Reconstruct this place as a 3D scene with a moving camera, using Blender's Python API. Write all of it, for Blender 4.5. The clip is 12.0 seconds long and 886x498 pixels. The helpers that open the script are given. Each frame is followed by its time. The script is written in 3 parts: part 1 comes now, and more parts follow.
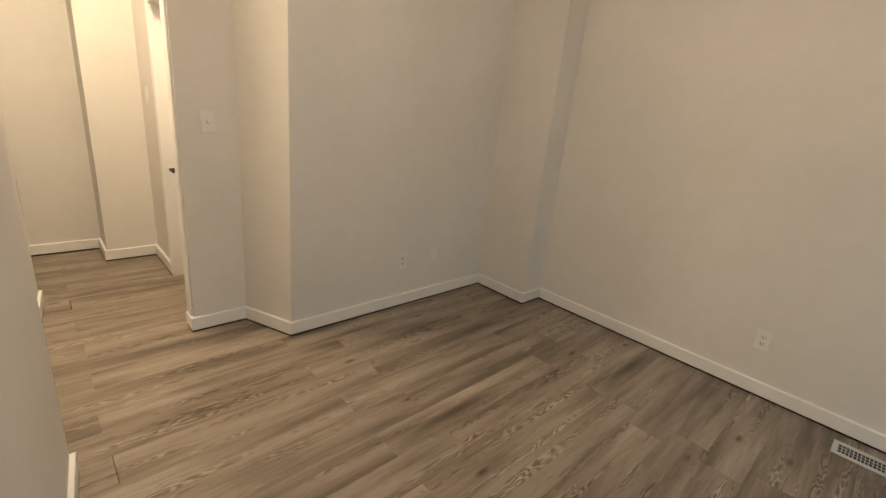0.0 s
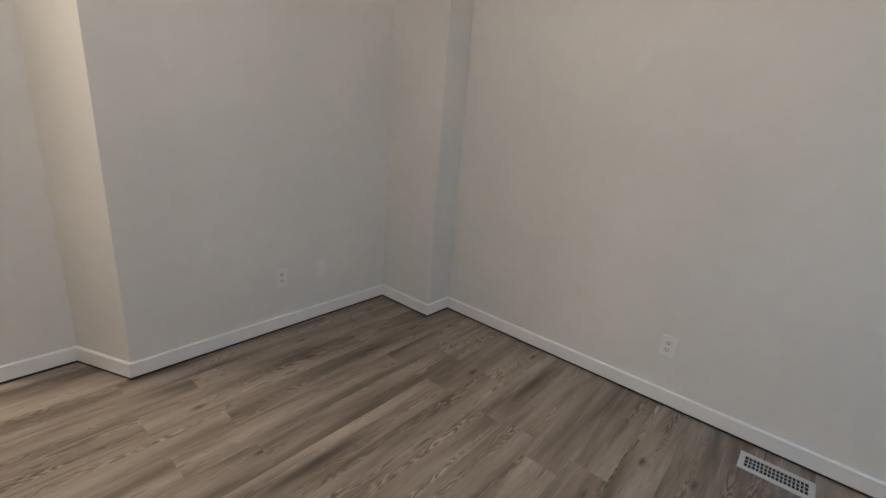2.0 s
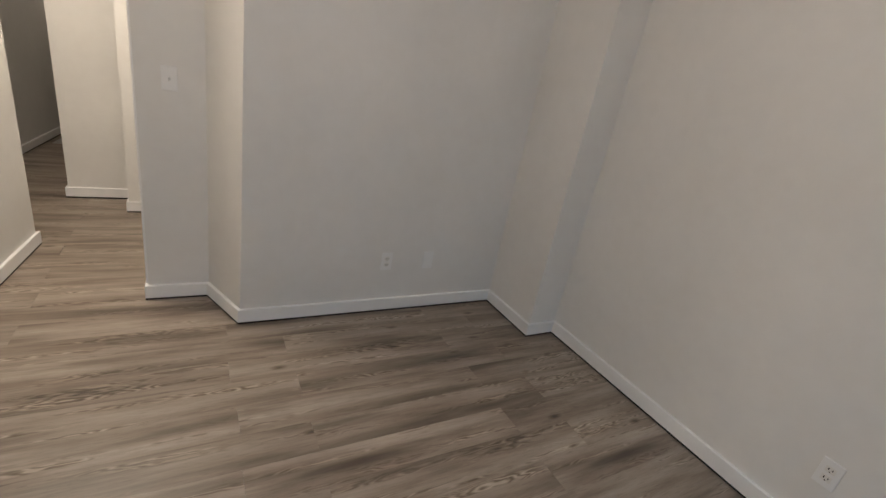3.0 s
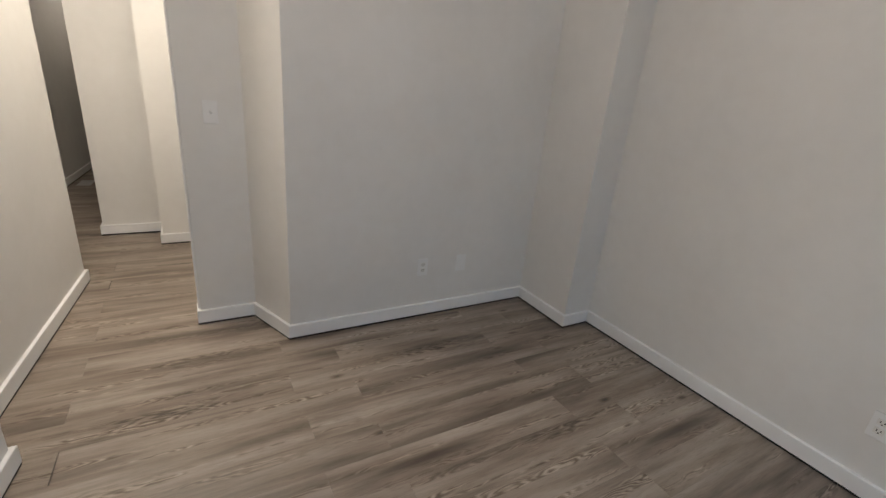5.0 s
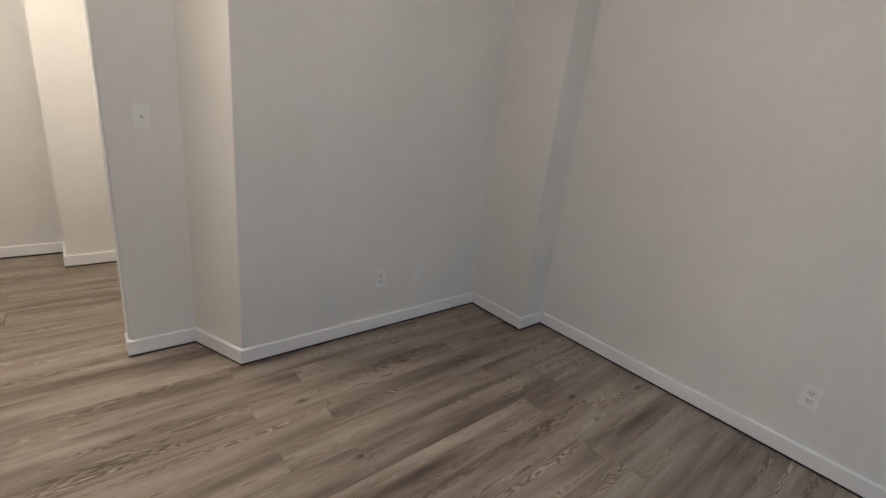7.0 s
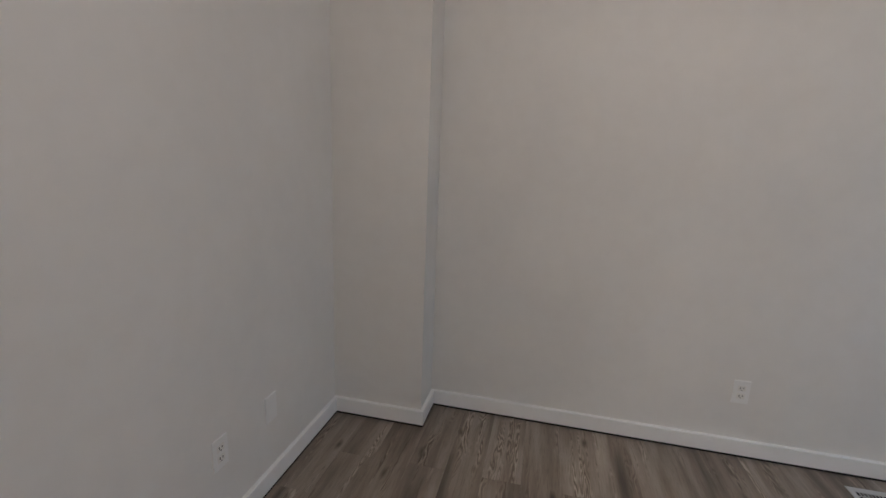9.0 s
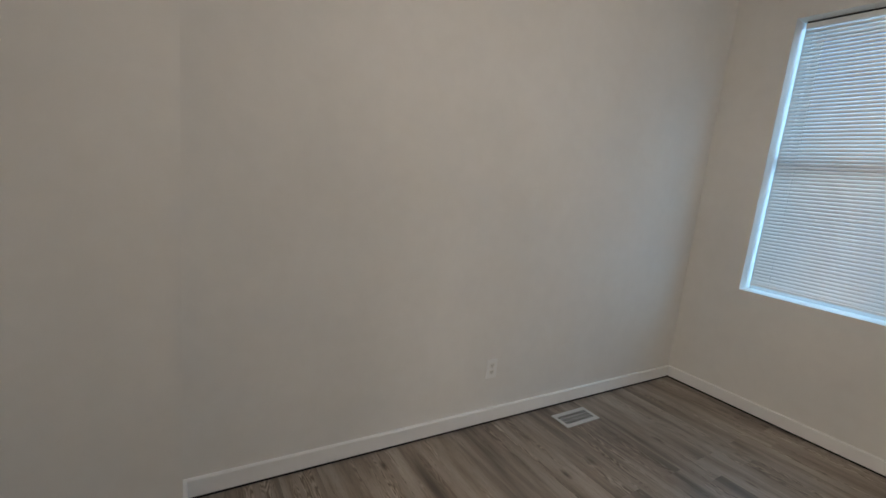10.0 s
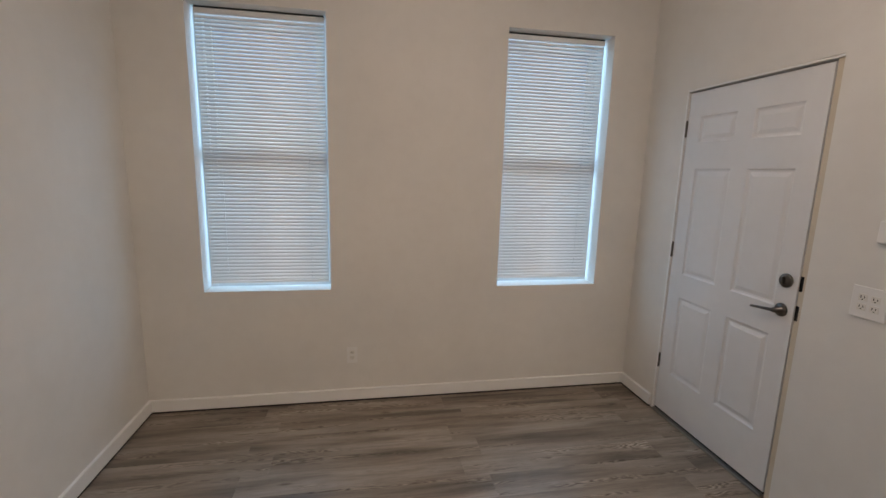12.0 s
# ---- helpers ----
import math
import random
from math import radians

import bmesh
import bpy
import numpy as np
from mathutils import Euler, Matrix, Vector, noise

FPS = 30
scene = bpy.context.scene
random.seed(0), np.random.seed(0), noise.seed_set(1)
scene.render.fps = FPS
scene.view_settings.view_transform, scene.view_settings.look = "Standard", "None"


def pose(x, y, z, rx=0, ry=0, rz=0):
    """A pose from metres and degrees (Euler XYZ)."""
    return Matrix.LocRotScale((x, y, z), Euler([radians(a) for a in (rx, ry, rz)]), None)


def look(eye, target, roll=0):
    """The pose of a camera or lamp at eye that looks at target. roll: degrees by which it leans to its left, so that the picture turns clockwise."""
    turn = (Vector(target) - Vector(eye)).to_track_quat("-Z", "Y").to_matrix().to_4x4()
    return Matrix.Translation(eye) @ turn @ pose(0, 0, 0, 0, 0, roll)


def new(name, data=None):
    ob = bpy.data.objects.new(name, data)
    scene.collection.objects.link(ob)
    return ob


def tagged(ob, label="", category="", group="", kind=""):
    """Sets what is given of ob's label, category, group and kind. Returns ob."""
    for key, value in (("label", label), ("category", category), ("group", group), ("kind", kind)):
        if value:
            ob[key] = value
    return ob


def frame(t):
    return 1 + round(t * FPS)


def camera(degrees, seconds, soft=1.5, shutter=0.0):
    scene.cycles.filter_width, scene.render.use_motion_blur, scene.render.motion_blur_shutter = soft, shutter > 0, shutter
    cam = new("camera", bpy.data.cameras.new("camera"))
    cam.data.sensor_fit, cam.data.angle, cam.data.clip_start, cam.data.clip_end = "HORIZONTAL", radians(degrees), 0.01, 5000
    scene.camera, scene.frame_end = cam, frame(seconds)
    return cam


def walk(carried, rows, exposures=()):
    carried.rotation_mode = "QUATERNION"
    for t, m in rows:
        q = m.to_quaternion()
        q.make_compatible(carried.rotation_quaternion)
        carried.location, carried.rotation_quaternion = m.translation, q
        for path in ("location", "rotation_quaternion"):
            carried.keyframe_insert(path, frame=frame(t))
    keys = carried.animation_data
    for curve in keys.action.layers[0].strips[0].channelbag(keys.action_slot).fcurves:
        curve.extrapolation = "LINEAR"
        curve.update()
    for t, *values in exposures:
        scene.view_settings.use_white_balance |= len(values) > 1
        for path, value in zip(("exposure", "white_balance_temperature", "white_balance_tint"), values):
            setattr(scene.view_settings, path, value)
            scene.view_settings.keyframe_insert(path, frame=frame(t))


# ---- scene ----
cam = camera(90.3, 12.0)
PATH = [
    (0, (-1.43, -2.922, 1.408), (-2.795, -1.594, 0.796), 5.7),
    (0.5, (-1.412, -2.992, 1.417), (-2.823, -1.722, 0.790), 4.9),
    (1, (-1.391, -2.890, 1.405), (-2.804, -1.630, 0.759), 4.5),
    (1.5, (-1.363, -2.64, 1.404), (-2.767, -1.352, 0.794), 5.8),
    (2, (-1.382, -2.389, 1.399), (-2.596, -0.915, 0.805), 4.8),
    (2.5, (-1.422, -2.194, 1.408), (-2.645, -0.747, 0.767), 5.6),
    (3, (-1.432, -2.080, 1.446), (-3.030, -1.110, 0.734), 10.8),
    (3.2, (-1.388, -2.021, 1.443), (-3.101, -1.276, 0.727), 7.8),
    (4.8, (-1.426, -2.228, 1.431), (-3.119, -1.402, 0.758), 6.7),
    (5, (-1.428, -2.294, 1.43), (-3.046, -1.336, 0.747), 5.3),
    (5.5, (-1.393, -2.366, 1.415), (-2.761, -1.058, 0.768), 9.5),
    (6, (-1.244, -2.356, 1.425), (-2.363, -0.817, 0.809), 11.1),
    (6.5, (-1.324, -2.442, 1.395), (-2.612, -1.099, 0.66), 8.2),
    (6.7, (-1.434, -2.469, 1.4), (-2.835, -1.206, 0.736), 6.4),
    (8.3, (-2.405, -2.396, 1.353), (-3.789, -1.007, 0.959), 4.3),
    (8.5, (-2.588, -2.376, 1.309), (-3.677, -0.739, 0.943), 3.6),
    (8.8, (-2.681, -2.265, 1.349), (-3.363, -0.429, 0.944), 3.9),
    (9, (-2.729, -2.188, 1.36), (-3.166, -0.28, 0.948), 2.2),
    (9.5, (-3.051, -1.934, 1.492), (-2.738, -0.02, 1.004), 5.4),
    (10, (-3.284, -1.822, 1.385), (-2.243, -0.152, 1.045), 5.5),
    (10.5, (-3.296, -1.767, 1.404), (-1.920, -0.351, 1.087), 4.1),
    (11, (-3.185, -1.586, 1.529), (-1.454, -0.65, 1.175), 2.8),
    (11.5, (-3.065, -1.505, 1.566), (-1.118, -1.196, 1.23), 0.2),
    (12, (-2.931, -1.4, 1.596), (-0.994, -1.755, 1.245), 1.5),
]
EXPOSURES = [(0.0, -0.07, 8500, 15), (0.5, -0.13, 6950, 12), (1.5, -0.14, 6400, 14), (2.5, -0.20, 6250, 13), (3.0, -0.19, 6450, 14), (5.0, -0.16, 6200, 13),
             (6.5, -0.17, 6200, 13), (8.3, -0.29, 6150, 15), (8.5, -0.28, 6150, 15), (9.0, -0.34, 6200, 16), (9.5, -0.31, 6250, 16), (10.0, -0.35, 6450, 12), (10.5, -0.37, 6550, 13),
             (11.0, -0.40, 6750, 17), (12.0, -0.36, 7250, 20)]
walk(cam, [(t, look(eye, target, roll)) for t, eye, target, roll in PATH], EXPOSURES)


# ---- world and lights ----
world = bpy.data.worlds.new("sky")
scene.world = world
world.use_nodes = True
wn = world.node_tree.nodes
sky = wn.new("ShaderNodeTexSky")
sky.sky_type = "NISHITA"
sky.sun_disc = False
sky.sun_elevation = radians(38)
sky.sun_rotation = radians(250)
wn["Background"].inputs["Strength"].default_value = 0.12
world.node_tree.links.new(sky.outputs[0], wn["Background"].inputs["Color"])


def lamp(name, kind, place, target, energy, colour, size=0.3, shape="DISK", size_y=None):
    data = bpy.data.lights.new(name, kind)
    data.energy, data.color = energy, colour
    if kind == "AREA":
        data.shape, data.size = shape, size
        if size_y:
            data.size_y = size_y
    ob = new(name, data)
    ob.matrix_world = look(place, target)
    return ob


sun = lamp("sun", "SUN", (-20, -8, 16), (0, 0, 0), 1.0, (1.0, 0.95, 0.88))
sun.data.angle = radians(10)
lamp("ceiling_lamp_room", "POINT", (-2.02, -1.95, 2.62), (-2.02, -1.95, 0), 26.5, (1.0, 0.905, 0.82)).data.shadow_soft_size = 0.14
lamp("ceiling_lamp_hall", "AREA", (-4.44, -2.78, 2.74), (-4.44, -2.781, 0), 36, (1.0, 0.88, 0.71), 0.40)
lamp("ceiling_lamp_passage", "POINT", (-8.6, -3.22, 2.62), (-8.6, -3.22, 0), 6.0, (1.0, 0.88, 0.75)).data.shadow_soft_size = 0.10
WINDOWS = ((-0.407, -1.186), (-2.328, -3.071))       # north and south edge of each opening
for ya, yb in WINDOWS:
    for z in (1.215, 2.090):                          # daylight through the lower and the upper sash
        lamp("window_daylight", "AREA", (0.1200, (ya + yb) / 2, z), (-1, (ya + yb) / 2, z), 7.8,
             (0.31, 0.65, 1.0), abs(ya - yb) - 0.012, "RECTANGLE", 0.81)


# ---- materials ----
def material(name, colour, rough=0.5, metal=0.0):
    m = bpy.data.materials.new(name)
    m.use_nodes = True
    b = m.node_tree.nodes["Principled BSDF"]
    b.inputs["Base Color"].default_value = (*colour, 1)
    b.inputs["Roughness"].default_value = rough
    b.inputs["Metallic"].default_value = metal
    return m, m.node_tree.nodes, m.node_tree.links, b


def math_node(n, l, op, a, b=None):
    q = n.new("ShaderNodeMath")
    q.operation = op
    for i, v in enumerate((a, b)):
        if v is None:
            continue
        if isinstance(v, (int, float)):
            q.inputs[i].default_value = v
        else:
            l.new(v, q.inputs[i])
    return q.outputs[0]


def noise_node(n, l, vec, scale, detail=3.0, rough=0.5):
    q = n.new("ShaderNodeTexNoise")
    q.inputs["Scale"].default_value = scale
    q.inputs["Detail"].default_value = detail
    q.inputs["Roughness"].default_value = rough
    l.new(vec, q.inputs["Vector"])
    return q.outputs["Fac"]


def ramp_node(n, l, fac, stops):
    q = n.new("ShaderNodeValToRGB")
    e = q.color_ramp.elements
    while len(e) < len(stops):
        e.new(0.5)
    for el, (p, c) in zip(e, stops):
        el.position = p
        el.color = (*c, 1) if len(c) == 3 else c
    l.new(fac, q.inputs[0])
    return q.outputs[0]


def mix_node(n, l, mode, fac, a, b):
    q = n.new("ShaderNodeMix")
    q.data_type, q.blend_type = "RGBA", mode
    for key, v in ((0, fac), (6, a), (7, b)):
        if isinstance(v, (int, float)):
            q.inputs[key].default_value = v
        elif isinstance(v, tuple):
            q.inputs[key].default_value = (*v, 1)
        else:
            l.new(v, q.inputs[key])
    return q.outputs[2]


def bump_node(n, l, b, height, strength, distance):
    q = n.new("ShaderNodeBump")
    q.inputs["Strength"].default_value = strength
    q.inputs["Distance"].default_value = distance
    l.new(height, q.inputs["Height"])
    l.new(q.outputs[0], b.inputs["Normal"])


def mapped(n, l, vec, scale):
    q = n.new("ShaderNodeMapping")
    q.inputs["Scale"].default_value = scale
    l.new(vec, q.inputs["Vector"])
    return q.outputs[0]


def paint(name, colour, rough, peel=0.06, mottle=0.03):
    """Rolled wall or trim paint: a faint mottle, a few scuffs and a fine roller stipple."""
    m, n, l, b = material(name, colour, rough)
    vec = n.new("ShaderNodeTexCoord").outputs["Object"]
    broad = noise_node(n, l, vec, 1.3, 4)
    fine = noise_node(n, l, vec, 14, 3)
    dark = tuple(c * (1 - mottle * 2) for c in colour)
    light = tuple(min(1, c * (1 + mottle)) for c in colour)
    col = ramp_node(n, l, broad, ((0.3, dark), (0.7, light)))
    col = mix_node(n, l, "MULTIPLY", 0.06, col, ramp_node(n, l, fine, ((0.35, (0.7, 0.68, 0.64)), (0.6, (1, 1, 1)))))
    l.new(col, b.inputs["Base Color"])
    l.new(math_node(n, l, "MULTIPLY_ADD", fine, 0.15), b.inputs["Roughness"])
    n[-1].inputs[2].default_value = rough - 0.07
    bump_node(n, l, b, noise_node(n, l, vec, 190, 4, 0.6), peel, 0.002)
    return m


def oak_plank():
    """Grey-brown limed oak: soft bands, long fibres, flame figure, pores and small knots, different on every plank."""
    m, n, l, b = material("limed_oak_plank", (0.22, 0.19, 0.16), 0.42)
    obj = n.new("ShaderNodeTexCoord").outputs["Object"]
    info = n.new("ShaderNodeObjectInfo").outputs["Random"]
    shift = n.new("ShaderNodeCombineXYZ")
    l.new(math_node(n, l, "MULTIPLY", info, 83.0), shift.inputs[0])
    l.new(math_node(n, l, "MULTIPLY", info, 211.0), shift.inputs[1])
    add = n.new("ShaderNodeVectorMath")
    l.new(obj, add.inputs[0])
    l.new(shift.outputs[0], add.inputs[1])
    v = add.outputs[0]
    bands = noise_node(n, l, mapped(n, l, v, (8.0, 0.9, 1)), 1.0, 3.0, 0.5)
    smoke = noise_node(n, l, mapped(n, l, v, (15.0, 1.4, 1)), 1.0, 3.0, 0.5)
    fibre = noise_node(n, l, mapped(n, l, v, (75.0, 4.5, 1)), 1.0, 5, 0.6)
    pores = noise_node(n, l, mapped(n, l, v, (330.0, 14.0, 1)), 1.0, 3, 0.6)
    # flame figure: contour lines of a stretched field, ragged along the fibres
    field = noise_node(n, l, mapped(n, l, v, (10.0, 1.5, 1)), 1.0, 3, 0.55)
    ragged = noise_node(n, l, mapped(n, l, v, (26.0, 5.0, 1)), 1.0, 4, 0.6)
    field = math_node(n, l, "ADD", field, math_node(n, l, "MULTIPLY", fibre, 0.03))
    field = math_node(n, l, "ADD", field, math_node(n, l, "MULTIPLY", ragged, 0.10))
    lines = math_node(n, l, "SINE", math_node(n, l, "MULTIPLY", field, 120.0))
    lines = math_node(n, l, "MULTIPLY_ADD", lines, 0.5)
    n[-1].inputs[2].default_value = 0.5
    zone = ramp_node(n, l, noise_node(n, l, mapped(n, l, v, (19.0, 0.9, 1)), 1.0, 4, 0.6), ((0.535, (0, 0, 0)), (0.605, (1, 1, 1))))
    col = ramp_node(n, l, bands, ((0.25, (0.102, 0.077, 0.059)), (0.38, (0.202, 0.160, 0.126)), (0.50, (0.302, 0.249, 0.201)), (0.72, (0.405, 0.345, 0.288))))
    col = mix_node(n, l, "MULTIPLY", 0.8, col, ramp_node(n, l, smoke, ((0.28, (0.45, 0.42, 0.39)), (0.47, (0.93, 0.92, 0.91)), (0.60, (1.06, 1.06, 1.06)))))
    col = mix_node(n, l, "MULTIPLY", 0.36, col, ramp_node(n, l, fibre, ((0.3, (0.55, 0.52, 0.48)), (0.56, (1, 1, 1)))))
    flame = ramp_node(n, l, lines, ((0.0, (0.42, 0.37, 0.32)), (0.30, (0.74, 0.70, 0.66)), (0.60, (1.0, 1.0, 1.0)), (1.0, (1.45, 1.45, 1.45))))
    flame = mix_node(n, l, "MIX", ramp_node(n, l, smoke, ((0.30, (0.35, 0.35, 0.35)), (0.55, (1, 1, 1)))), (1, 1, 1), flame)
    col = mix_node(n, l, "MULTIPLY", zone, col, flame)
    col = mix_node(n, l, "MULTIPLY", 0.42, col, ramp_node(n, l, pores, ((0.34, (0.5, 0.47, 0.44)), (0.48, (1, 1, 1)))))
    knot = n.new("ShaderNodeTexVoronoi")
    knot.inputs["Scale"].default_value = 1.0
    l.new(mapped(n, l, v, (7.0, 2.6, 1)), knot.inputs["Vector"])
    spot = ramp_node(n, l, math_node(n, l, "ADD", knot.outputs["Distance"], math_node(n, l, "MULTIPLY", fibre, 0.08)),
                     ((0.07, (0.12, 0.09, 0.07)), (0.105, (0.5, 0.44, 0.38)), (0.17, (1, 1, 1))))
    col = mix_node(n, l, "MULTIPLY", 0.8, col, spot)
    tone = ramp_node(n, l, info, ((0.0, (0.92, 0.915, 0.91)), (0.5, (1.0, 0.995, 0.985)), (1.0, (1.06, 1.06, 1.06))))
    col = mix_node(n, l, "MULTIPLY", 1.0, col, tone)
    l.new(col, b.inputs["Base Color"])
    l.new(math_node(n, l, "MULTIPLY_ADD", fibre, -0.16), b.inputs["Roughness"])
    n[-1].inputs[2].default_value = 0.46
    bump_node(n, l, b, math_node(n, l, "ADD", fibre, math_node(n, l, "MULTIPLY", pores, 0.6)), 0.16, 0.0012)
    return m


def metal(name, colour, rough):
    m, n, l, b = material(name, colour, rough, 1.0)
    vec = n.new("ShaderNodeTexCoord").outputs["Object"]
    l.new(math_node(n, l, "MULTIPLY_ADD", noise_node(n, l, vec, 60, 4), 0.2), b.inputs["Roughness"])
    n[-1].inputs[2].default_value = rough - 0.1
    return m


def slat_vinyl():
    m, n, l, b = material("blind_vinyl", (0.80, 0.80, 0.78), 0.45)
    t = n.new("ShaderNodeBsdfTranslucent")
    t.inputs["Color"].default_value = (1.0, 0.74, 0.60, 1)
    s = n.new("ShaderNodeMixShader")
    s.inputs[0].default_value = 0.31
    l.new(b.outputs[0], s.inputs[1])
    l.new(t.outputs[0], s.inputs[2])
    l.new(s.outputs[0], n["Material Output"].inputs["Surface"])
    vec = n.new("ShaderNodeTexCoord").outputs["Object"]
    l.new(ramp_node(n, l, noise_node(n, l, vec, 5, 3), ((0.3, (0.76, 0.76, 0.74)), (0.7, (0.83, 0.83, 0.81)))), b.inputs["Base Color"])
    return m


WALL = paint("warm_white_wall_paint", (0.785, 0.768, 0.73), 0.62)
TRIM = paint("white_trim_paint", (0.88, 0.875, 0.86), 0.36, 0.03, 0.02)
DOOR = paint("white_door_enamel", (0.78, 0.785, 0.79), 0.38, 0.03, 0.02)
CREAM = paint("cream_jamb_paint", (0.66, 0.58, 0.46), 0.45, 0.03, 0.04)
CEIL = paint("flat_ceiling_paint", (0.80, 0.79, 0.76), 0.8)
OAK = oak_plank()
SUB = paint("dark_underlay", (0.05, 0.045, 0.04), 0.9)
SLAT = slat_vinyl()
PLASTIC = paint("white_plastic", (0.85, 0.845, 0.825), 0.3, 0.0, 0.01)
GREY = paint("grey_plastic", (0.30, 0.29, 0.27), 0.5, 0.0, 0.01)
IVORY = paint("ivory_plastic", (0.80, 0.78, 0.73), 0.35, 0.0, 0.01)
ENAMEL = paint("worn_white_enamel", (0.54, 0.54, 0.53), 0.4, 0.0, 0.03)
# near-black for slots, and for the shade put in under the baseboards
SLOT = material("dark_slot_and_gap", (0.012, 0.012, 0.012), 0.95)[0]
BLACK = metal("matt_black_metal", (0.03, 0.03, 0.03), 0.45)
NICKEL = metal("satin_nickel", (0.12, 0.112, 0.104), 0.34)
HINGE = metal("dull_hinge_steel", (0.12, 0.11, 0.10), 0.45)
SILLMETAL = metal("dull_aluminium", (0.35, 0.34, 0.32), 0.45)
# door rubber, and black put in for shade at headrails and door gaps
RUBBER_AND_SHADE = paint("black_rubber_and_shade", (0.03, 0.03, 0.03), 0.8)
VINYL = paint("white_window_vinyl", (0.80, 0.81, 0.82), 0.35, 0.0, 0.01)
CORD = paint("white_cord", (0.75, 0.75, 0.73), 0.8)
GRASS = paint("dull_ground", (0.10, 0.11, 0.07), 0.9, 0.3, 0.2)
GLASS, gn, gl, gb = material("window_glass", (1, 1, 1), 0.0)
gb.inputs["Transmission Weight"].default_value = 1.0
gb.inputs["IOR"].default_value = 1.45


# ---- building helpers ----
def obj(name, bm, mat, parent=None, label=""):
    me = bpy.data.meshes.new(name)
    bmesh.ops.recalc_face_normals(bm, faces=bm.faces)
    bm.to_mesh(me)
    bm.free()
    for m in mat if isinstance(mat, (list, tuple)) else (mat,):
        me.materials.append(m)
    ob = new(name, me)
    if parent:
        ob.parent = parent
    if label:
        tagged(ob, label)
    return ob


def part(name, bm, mat, parent, label=""):
    return obj(name, bm, mat, parent, label)


def thing(name, m, label, category, group=""):
    e = new(name)
    e.empty_display_size = 0.05
    e.matrix_world = m
    return tagged(e, label, category, group)


def box(bm, lo, hi, bevel=0.0, seg=2):
    g = bmesh.ops.create_cube(bm, size=1)
    s = [b - a for a, b in zip(lo, hi)]
    bmesh.ops.scale(bm, verts=g["verts"], vec=s)
    bmesh.ops.translate(bm, verts=g["verts"], vec=[(a + b) / 2 for a, b in zip(lo, hi)])
    if bevel:
        es = list({e for v in g["verts"] for e in v.link_edges})
        bmesh.ops.bevel(bm, geom=es, offset=bevel, segments=seg, affect="EDGES", profile=0.5)
    return bm


def boxed(lo, hi, bevel=0.0, seg=2):
    return box(bmesh.new(), lo, hi, bevel, seg)


def lathe(bm, profile, m, seg=28):
    """A turned shape from (radius, height) pairs round the local z axis, set at the pose m."""
    rings = [[bm.verts.new(m @ Vector((r * math.cos(2 * math.pi * k / seg), r * math.sin(2 * math.pi * k / seg), h)))
              for k in range(seg)] for r, h in profile]
    for a, b in zip(rings, rings[1:]):
        for k in range(seg):
            bm.faces.new((a[k], a[(k + 1) % seg], b[(k + 1) % seg], b[k]))
    bm.faces.new(rings[0])
    bm.faces.new(rings[-1])
    return bm


def smooth(ob):
    for p in ob.data.polygons:
        p.use_smooth = True
    return ob


# ---- plan: inner faces of the walls, clockwise from the north-east corner ----
H = 2.78
PLAN = [
    ("wall_east", (-0.02, -0.035), 0.24), ("wall_south", (-0.02, -3.383), 0.14), ("wall_step", (-1.93, -3.383), 0.10),
    ("wall_south_return", (-1.93, -3.09), 0.12), ("wall_return_end", (-3.20, -2.962), 0.10), ("wall_hall_south", (-3.20, -3.125), 0.10),
    ("wall_hall_corner", (-4.90, -2.988), 0.10), ("wall_passage_south", (-4.90, -3.80), 0.12), ("wall_passage_end", (-9.20, -3.47), 0.12),
    ("wall_passage_north", (-9.20, -3.006), 0.12), ("wall_hall_west", (-5.92, -3.006), 0.12), ("wall_hall_jog", (-5.92, -2.562), 0.10),
    ("wall_hall_jog_face", (-5.574, -2.562), 0.12), ("wall_hall_north", (-5.574, -2.221), 0.12), ("wall_pier_back", (-4.17, -2.221), 0.02),
    ("wall_pier_end", (-4.17, -2.330), 0.03), ("wall_switch", (-4.084, -2.330), 0.03), ("wall_chase_side", (-4.084, -2.030), 0.10),
    ("wall_west", (-3.739, -1.888), 0.12), ("wall_pilaster_face", (-3.739, -0.223), 0.10), ("wall_pilaster_side", (-3.264, -0.223), 0.10),
    ("wall_north", (-3.264, -0.004), 0.14),
]
N = len(PLAN)


def offset_corner(i, da, db):
    """The corner i with its two walls' lines moved outwards by da and db (left of the way round)."""
    p0, p1, p2 = (Vector(PLAN[k % N][1]) for k in (i - 1, i, i + 1))
    a, b = (p1 - p0).normalized(), (p2 - p1).normalized()
    na, nb = Vector((-a.y, a.x)), Vector((-b.y, b.x))
    qa, qb = p1 + na * da, p1 + nb * db
    den = a.x * b.y - a.y * b.x
    if abs(den) < 1e-4:
        return qa
    k = ((qb.x - qa.x) * b.y - (qb.y - qa.y) * b.x) / den
    return qa + a * k


